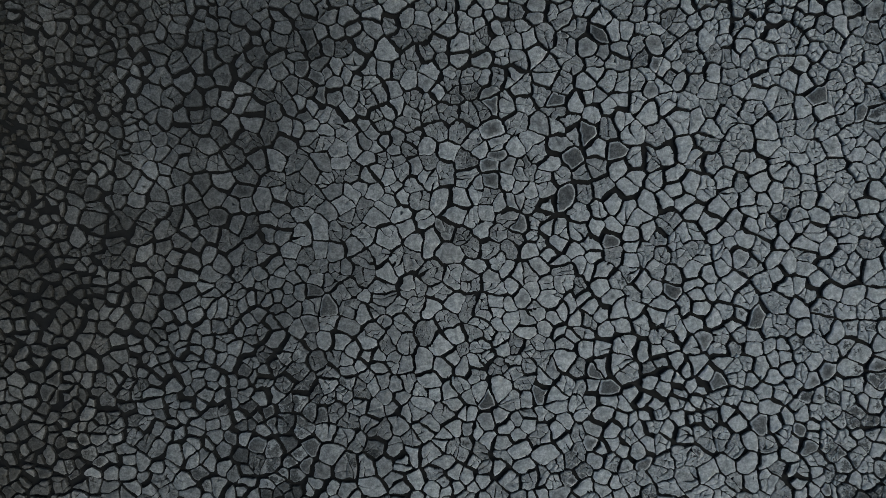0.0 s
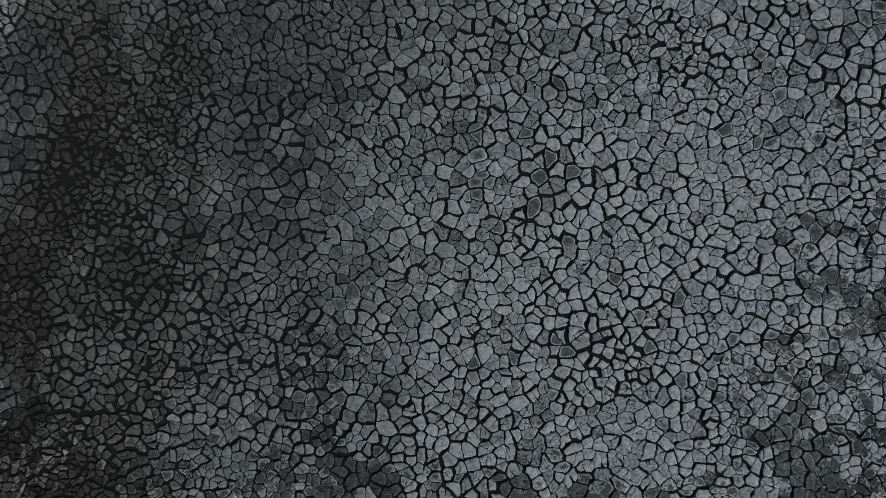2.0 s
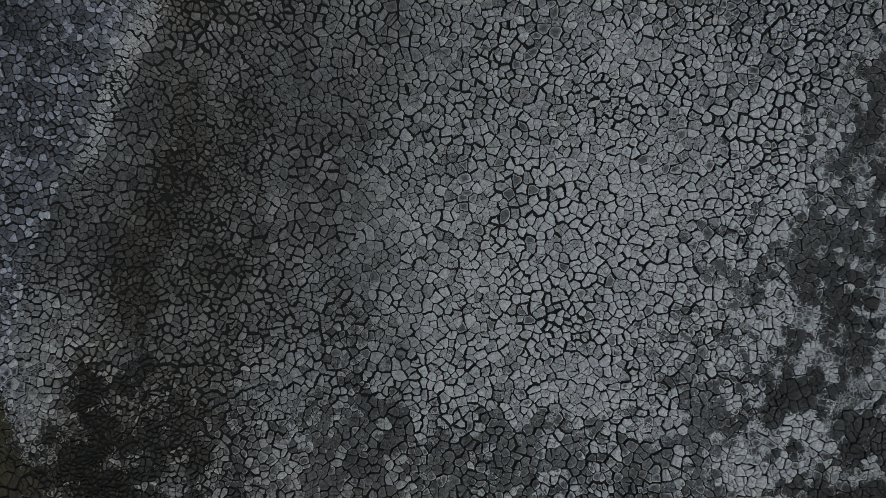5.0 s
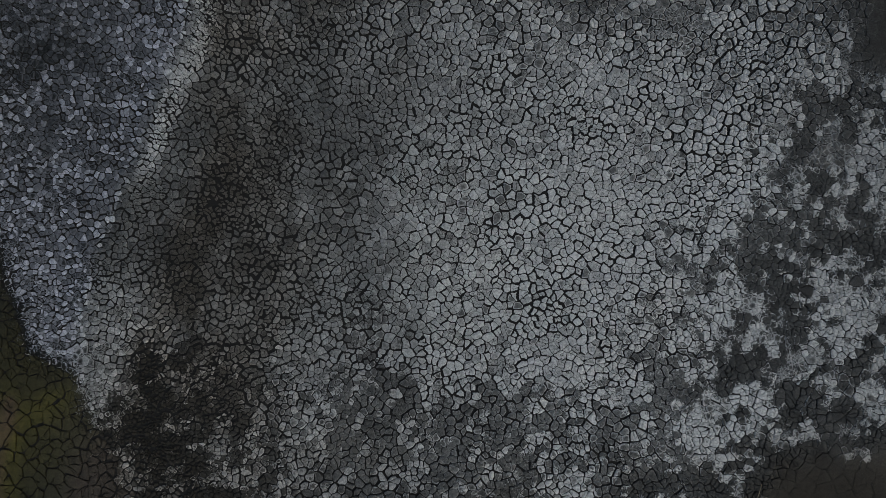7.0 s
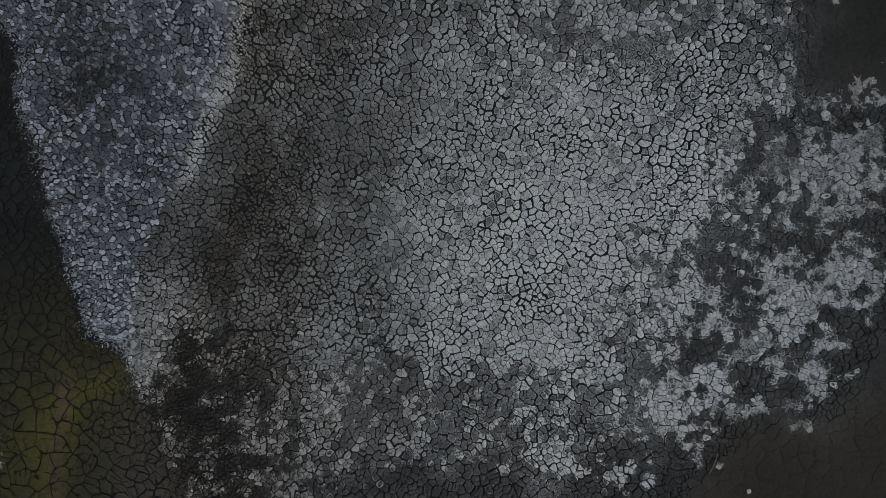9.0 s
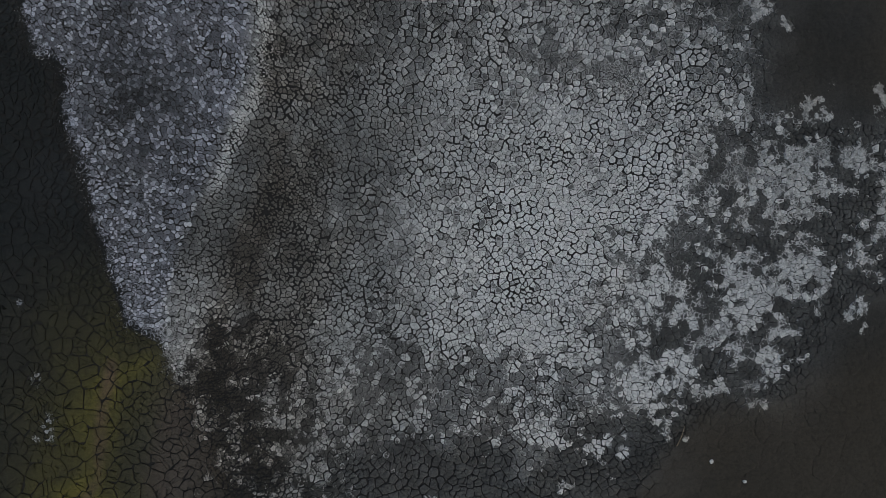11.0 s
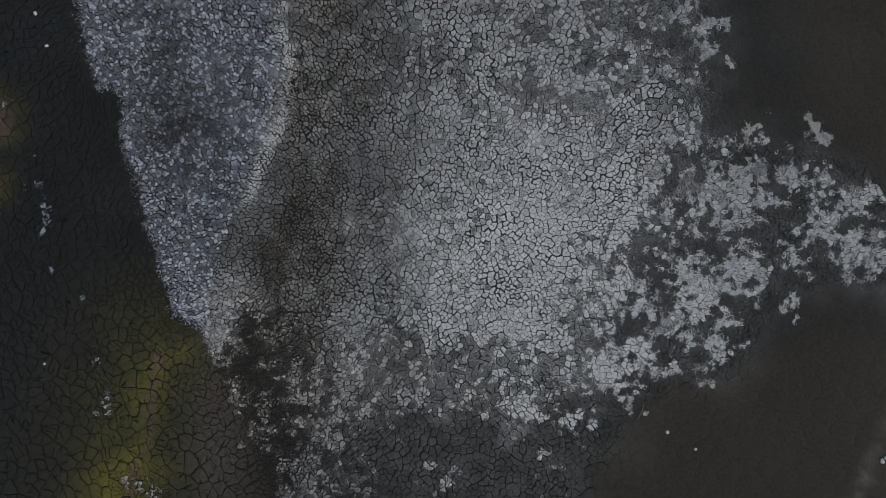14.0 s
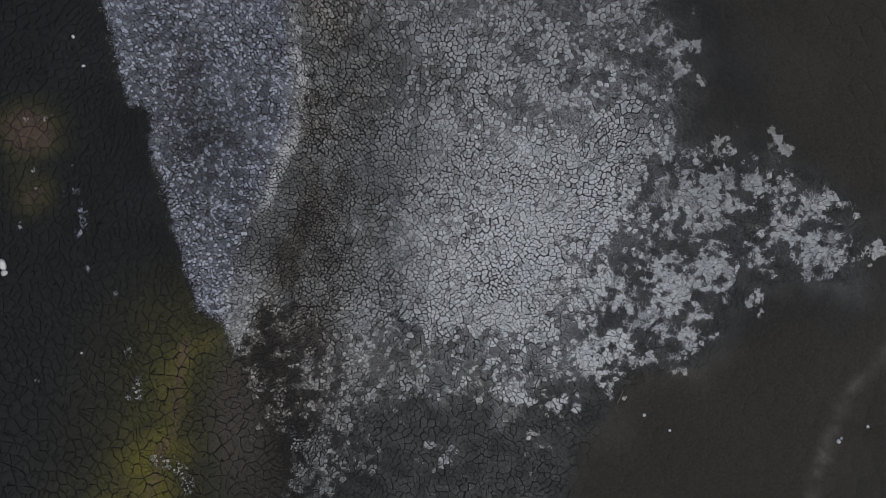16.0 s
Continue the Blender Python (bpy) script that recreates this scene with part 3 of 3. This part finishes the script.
def weather(rings, owner, broken_up):
    """Plates in the round: outline, worn rim, top, and what lies on them."""
    n, around = rings.shape[:2]
    hard = survey(rings)["firm"]
    firm = (hard + (1 - hard) * (0.02 + 0.8 * smooth(1, -6, rings[..., 0])))[..., None]
    for size, amount, seed in ((0.30, 0.036, 51), (0.12, 0.020, 53), (0.055, 0.012, 55), (0.03, 0.007, 59)):
        rings = rings + firm * amount * np.stack([vnoise(rings, size, seed), vnoise(rings, size, seed + 2)], -1)
    rings = rings + ((1 - hard) * (0.02 + 0.15 * smooth(1, -6, rings[..., 0])))[..., None] * np.stack([fbm(rings, 0.9, 91, 2), fbm(rings, 0.9, 95, 2)], -1)
    mid = rings.mean(1)
    at = survey(mid)
    # worn corners
    for turn in range(1):
        blunt = np.roll(rings, 1, 1) * 0.25 + rings * 0.5 + np.roll(rings, -1, 1) * 0.25
        rings = rings + (blunt - rings) * (0.28 * at["firm"])[:, None, None]
    if around > 12:
        # short cracks that run in from the rim and end
        r0, rows = rings.copy(), np.arange(n)
        wide = np.sqrt(((rings - mid[:, None]) ** 2).sum(-1)).mean(1) > 0.045
        for turn in range(2):
            k = rng.integers(0, around, n)
            deep = np.where(wide & (rng.random(n) < 0.62), rng.uniform(0.18, 0.55, n), 0)[:, None]
            aside = mid + 0.35 * (r0[rows, (k + 4) % around] - mid)
            for side in (-1, 1):
                j = (k + side) % around
                rings[rows, j] += (r0[rows, k] - r0[rows, j]) * 0.80 * (deep > 0)
            rings[rows, k] += (aside - r0[rows, k]) * deep
    r_plate, r_piece = luck[owner], rng.random(n)
    spread = np.sqrt(((rings - mid[:, None]) ** 2).sum(-1)).mean(1)
    # damp plates among the pale ones
    chance = np.clip(0.5 + 0.95 * (0.40 * vnoise(mid, 0.8, 64) + 0.28 * vnoise(mid, 0.35, 66) + 0.52 * (r_plate - 0.5)), 0, 1)
    damp = smooth(0.06, -0.06, chance - at["share"])
    damp = np.where(owner < len(BROAD), 0.0, damp) * (0.62 + 0.38 * smooth(0.1, 0.6, r_piece))
    single = (owner >= len(BROAD)) & (owner < len(BROAD) + len(DAMP))
    damp = np.where(single, 1.0, damp)
    crumbs = smooth(5, 9, broken_up)
    level = at["tone"] * (0.60 + 0.68 * (0.6 * r_plate + 0.4 * r_piece))
    in_basin = at["basin"] > 0.5
    level = level * (1 + 2.2 * at["band"] * (0.6 * r_plate + 0.4 * r_piece - 0.52))
    level = np.where(in_basin, level * (0.66 + 1.0 * smooth(0.55, 0.9, r_plate) * (broken_up < 5)), level)
    level = level * np.where((at["isles"] > -0.3) & (at["edge"] < -0.4) & (mid[:, 0] < -9), 0.7 * smooth(0.45, 0.85, r_piece), 1.0)
    streak = bump_at(mid, -7.0, -5.5, 1.6, 3.6) * (at["edge"] > -0.3)
    damp = damp * (1 - 0.2 * streak)
    level = level * (1 + 1.3 * streak * (r_piece - 0.55))
    full = damp * smooth(0.30, 0.60, at["share"])
    stain = 0.55 * smooth(0.45, 0.95, 1 - r_plate) * (broken_up < 5)
    centre = level * (1 - 0.34 * crumbs)
    shoulder = level * (1 - 0.34 * crumbs)
    rim = level * (1 - 0.25 * crumbs) * 1.25
    wet_centre = np.maximum(damp, stain)
    wet_shoulder = np.maximum((0.52 + 0.25 * single) * damp + 0.3 * full, 0.25 * stain)
    wet_rim = 0.05 * damp + 0.50 * full
    low = 0.055
    inset = (at["firm"] * np.minimum(0.34, 0.018 / spread + 0.06) + (1 - at["firm"]) * 0.004 / spread)[:, None, None]
    top = rings + (mid[:, None] - rings) * inset
    height = at["rise"] + (0.2 + 0.8 * at["firm"]) * (0.010 * (r_piece - 0.5) + 0.008 * (r_plate - 0.5)) - 0.012 * crumbs
    tilt = rng.normal(0, 0.022, (n, 2)) * (0.15 + 0.85 * at["firm"])[:, None]

    def lean(q):
        return ((q - mid[:, None]) * tilt[:, None]).sum(-1) + height[:, None]
    drop = ((0.001 + 0.008 * at["firm"]) * np.minimum(1, spread / 0.08))[:, None]
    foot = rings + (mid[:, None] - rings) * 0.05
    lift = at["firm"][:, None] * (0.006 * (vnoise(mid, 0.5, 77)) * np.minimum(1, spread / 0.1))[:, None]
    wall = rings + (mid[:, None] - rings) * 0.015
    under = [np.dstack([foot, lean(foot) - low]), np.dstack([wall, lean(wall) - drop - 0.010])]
    # the rim's salt value cut to 15 % on the wall and 5 % at the foot
    wall_salt = [np.repeat(0.05 * rim[:, None], around, 1), np.repeat(0.15 * rim[:, None], around, 1)]
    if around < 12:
        under, wall_salt = under[:1], wall_salt[:1]
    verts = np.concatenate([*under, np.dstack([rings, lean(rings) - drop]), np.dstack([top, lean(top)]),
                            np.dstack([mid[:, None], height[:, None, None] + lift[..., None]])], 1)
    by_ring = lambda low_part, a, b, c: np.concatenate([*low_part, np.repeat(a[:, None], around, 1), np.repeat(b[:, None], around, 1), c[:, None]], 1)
    salt = by_ring(wall_salt, rim, shoulder, centre)
    wet = by_ring([np.zeros_like(d) for d in wall_salt], wet_rim, wet_shoulder, wet_centre)
    flat = verts[..., :2]
    local = survey(flat.reshape(-1, 2))
    mine = 0.30
    bloom = mine * at["raw"][:, None] + (1 - mine) * local["raw"].reshape(salt.shape) + (0.55 * at["east"] * (r_plate - 0.5) + 0.25 * (r_piece - 0.5))[:, None]
    held = by_ring([np.zeros_like(d) for d in wall_salt], 0.17 * np.ones(n), -0.03 * np.ones(n), -0.20 * np.ones(n))
    bloom = np.clip(0.5 + bloom / 1.0 + held, 0, 1.3)
    # a thin pale line stays along the cracks of the bare and damp plates
    line = np.zeros_like(salt)
    pale_line = (0.95 * at["near"] * at["east"] * at["tone"] * (0.35 + 0.65 * r_piece))[:, None]
    line[:, -1 - 2 * around:-1 - around] = pale_line
    line[:, -1 - around:-1] = 0.32 * pale_line
    soak = smooth(0.42, 0.75, local["share"] + 0.25 * fbm(flat.reshape(-1, 2), 0.6, 73)).reshape(salt.shape)
    salt = salt * (1 - 0.25 * soak)
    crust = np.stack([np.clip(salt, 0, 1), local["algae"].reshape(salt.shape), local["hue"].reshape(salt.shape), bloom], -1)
    wear = np.stack([wet, local["film"].reshape(salt.shape), line], -1)
    return verts, crust, wear, mid


def plate_mesh(name, verts, crust, wear, origin=(0, 0, 0)):
    """One mesh of the given plates."""
    m, n = bpy.data.meshes.new(name), len(verts)
    floors = 4 if verts.shape[1] % 4 == 1 and verts.shape[1] > 50 else 3
    k = verts.shape[1] // floors
    here, step = np.arange(k), (np.arange(k) + 1) % k
    quads = np.concatenate([np.stack([here + a * k, step + a * k, step + (a + 1) * k, here + (a + 1) * k], 1) for a in range(floors - 1)])
    tris = np.stack([here + (floors - 1) * k, step + (floors - 1) * k, np.full(k, floors * k)], 1)
    v = verts.reshape(-1, 3) - np.array(origin)
    base = (np.arange(n) * verts.shape[1])[:, None]
    loops = np.concatenate([(quads.reshape(1, -1) + base), (tris.reshape(1, -1) + base)], 1).reshape(-1)
    sides = np.tile(np.concatenate([np.full(len(quads), 4), np.full(len(tris), 3)]), n)
    m.vertices.add(len(v))
    m.vertices.foreach_set("co", v.astype(np.float32).ravel())
    m.loops.add(len(loops))
    m.loops.foreach_set("vertex_index", loops.astype(np.int32))
    m.polygons.add(len(sides))
    m.polygons.foreach_set("loop_start", np.concatenate([[0], np.cumsum(sides)[:-1]]).astype(np.int32))
    m.polygons.foreach_set("use_smooth", sides == 3)
    m.update(calc_edges=True)
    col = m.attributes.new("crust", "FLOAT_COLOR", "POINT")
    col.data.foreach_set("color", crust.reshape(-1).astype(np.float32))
    m.attributes.new("wear", "FLOAT_VECTOR", "POINT").data.foreach_set("vector", wear.reshape(-1).astype(np.float32))
    m.materials.append(M_CRUST)
    return m


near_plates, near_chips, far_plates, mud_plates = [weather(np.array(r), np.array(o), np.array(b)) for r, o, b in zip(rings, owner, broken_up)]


# ---- the sheet of damp mud under and around the plates, out to the horizon ----
def ground_sheet():
    xs = np.concatenate([[-3000, -900, -300, -100, -50, -30], np.linspace(-22.5, 22.5, 151), [30, 50, 100, 300, 900, 3000]])
    ys = np.concatenate([[-3000, -900, -300, -100, -50, -25], np.linspace(-13.5, 13.5, 91), [25, 50, 100, 300, 900, 3000]])
    gx, gy = np.meshgrid(xs, ys)
    p = np.stack([gx, gy], -1)
    out = np.maximum(np.abs(gx) - HALF_X, np.abs(gy) - HALF_Y)
    z = survey(p)["rise"] * (out < 3) - 0.060 + 0.068 * smooth(-0.8, 0.4, out) + np.where(out > 5, 0.04 * vnoise(p, 40, 5), 0)
    rows, cols = gx.shape
    idx = np.arange(rows * cols).reshape(rows, cols)
    faces = np.stack([idx[:-1, :-1], idx[:-1, 1:], idx[1:, 1:], idx[1:, :-1]], -1).reshape(-1, 4)
    m = bpy.data.meshes.new("ground")
    m.from_pydata(np.dstack([gx, gy, z]).reshape(-1, 3).tolist(), [], faces.tolist())
    m.polygons.foreach_set("use_smooth", np.ones(len(faces), bool))
    m.materials.append(M_BED)
    return m


ground = tagged(new("ground", ground_sheet()), "dark damp lake mud under cracked, salt-bleached plates", "ground", kind="structure")


# ---- loose things on the mud ----
def ground_height(x, y):
    return float(survey(np.array([[x, y]]))["rise"][0])


def stone(x, y, wide, deep, tall, turn, label, seed):
    bm = bmesh.new()
    bmesh.ops.create_icosphere(bm, subdivisions=3, radius=0.5)
    for v in bm.verts:
        k = 1 + 0.32 * noise.noise(v.co * 2.6 + Vector((seed, 3.1 * seed, 0))) + 0.10 * noise.noise(v.co * 7 + Vector((seed, 0, 5)))
        v.co = Vector((v.co.x * k * wide, v.co.y * k * deep, max(v.co.z * k, -0.3) * tall))
    for f in bm.faces:
        f.smooth = True
    m = bpy.data.meshes.new("stone")
    bm.to_mesh(m)
    bm.free()
    m.materials.append(M_STONE)
    ob = tagged(new("stone", m), label, "stone", "stones on the mud")
    ob.matrix_world = pose(x, y, ground_height(x, y) + 0.26 * tall, 0, 0, turn)
    return ob


stone(-18.50, -0.62, 0.26, 0.50, 0.24, 12, "large white salt-crusted stone on dark mud", 1.0)
stone(-18.44, -0.98, 0.30, 0.26, 0.18, 40, "white salt-crusted stone beside a larger one", 2.0)
stone(-15.46, 9.11, 0.13, 0.16, 0.10, 30, "small white stone on black mud", 3.0)
stone(-15.03, 7.85, 0.17, 0.11, 0.09, 10, "small white stone on black mud", 4.0)
stone(-15.17, -4.43, 0.10, 0.10, 0.08, 0, "tiny white stone on dark mud", 5.0)
stone(17.03, -8.42, 0.16, 0.19, 0.11, 20, "pale stone beside a faint track in the mud", 6.0)
stone(17.16, -8.30, 0.12, 0.10, 0.09, 70, "small pale stone touching a larger one", 7.0)
stone(18.29, -7.81, 0.12, 0.14, 0.08, 0, "small grey stone on brown mud", 8.0)
stone(9.88, -7.92, 0.13, 0.10, 0.07, 0, "tiny pale stone on brown mud", 9.0)
stone(8.81, -7.26, 0.12, 0.14, 0.07, 0, "tiny pale stone on brown mud", 10.0)


def straw(a, b, thick, label):
    c = bpy.data.curves.new("dry_reed", "CURVE")
    c.dimensions, c.bevel_depth, c.bevel_resolution = "3D", thick, 2
    s = c.splines.new("POLY")
    s.points.add(6)
    a, b = Vector(a), Vector(b)
    side = (b - a).orthogonal().normalized()
    for k, q in enumerate(s.points):
        t = k / 6
        q.co = (*(a.lerp(b, t) + side * 0.03 * math.sin(t * 3.1)), 1)
        q.radius = 1.0 - 0.55 * t
    c.materials.append(M_STRAW)
    deps = bpy.data.objects.new("straw_curve", c)
    scene.collection.objects.link(deps)
    m = bpy.data.meshes.new_from_object(deps.evaluated_get(bpy.context.evaluated_depsgraph_get()))
    bpy.data.objects.remove(deps)
    m.name = "dry_reed"
    return tagged(new("dry_reed", m), label, "reed")


REED_Z = ground_height(7.85, -6.2) + 0.018
straw((7.67, -6.75, REED_Z), (7.93, -6.10, REED_Z + 0.01), 0.011, "thin dry reed stalk lying on brown mud")

# ---- the plates: those below the start of the flight one by one, the rest together ----
verts, crust, wear, middles = near_plates
order = np.argsort(np.maximum(np.abs(middles[:, 0]) / 1.77, np.abs(middles[:, 1])))
for k in order[:300]:
    at = (float(middles[k, 0]), float(middles[k, 1]), 0.0)
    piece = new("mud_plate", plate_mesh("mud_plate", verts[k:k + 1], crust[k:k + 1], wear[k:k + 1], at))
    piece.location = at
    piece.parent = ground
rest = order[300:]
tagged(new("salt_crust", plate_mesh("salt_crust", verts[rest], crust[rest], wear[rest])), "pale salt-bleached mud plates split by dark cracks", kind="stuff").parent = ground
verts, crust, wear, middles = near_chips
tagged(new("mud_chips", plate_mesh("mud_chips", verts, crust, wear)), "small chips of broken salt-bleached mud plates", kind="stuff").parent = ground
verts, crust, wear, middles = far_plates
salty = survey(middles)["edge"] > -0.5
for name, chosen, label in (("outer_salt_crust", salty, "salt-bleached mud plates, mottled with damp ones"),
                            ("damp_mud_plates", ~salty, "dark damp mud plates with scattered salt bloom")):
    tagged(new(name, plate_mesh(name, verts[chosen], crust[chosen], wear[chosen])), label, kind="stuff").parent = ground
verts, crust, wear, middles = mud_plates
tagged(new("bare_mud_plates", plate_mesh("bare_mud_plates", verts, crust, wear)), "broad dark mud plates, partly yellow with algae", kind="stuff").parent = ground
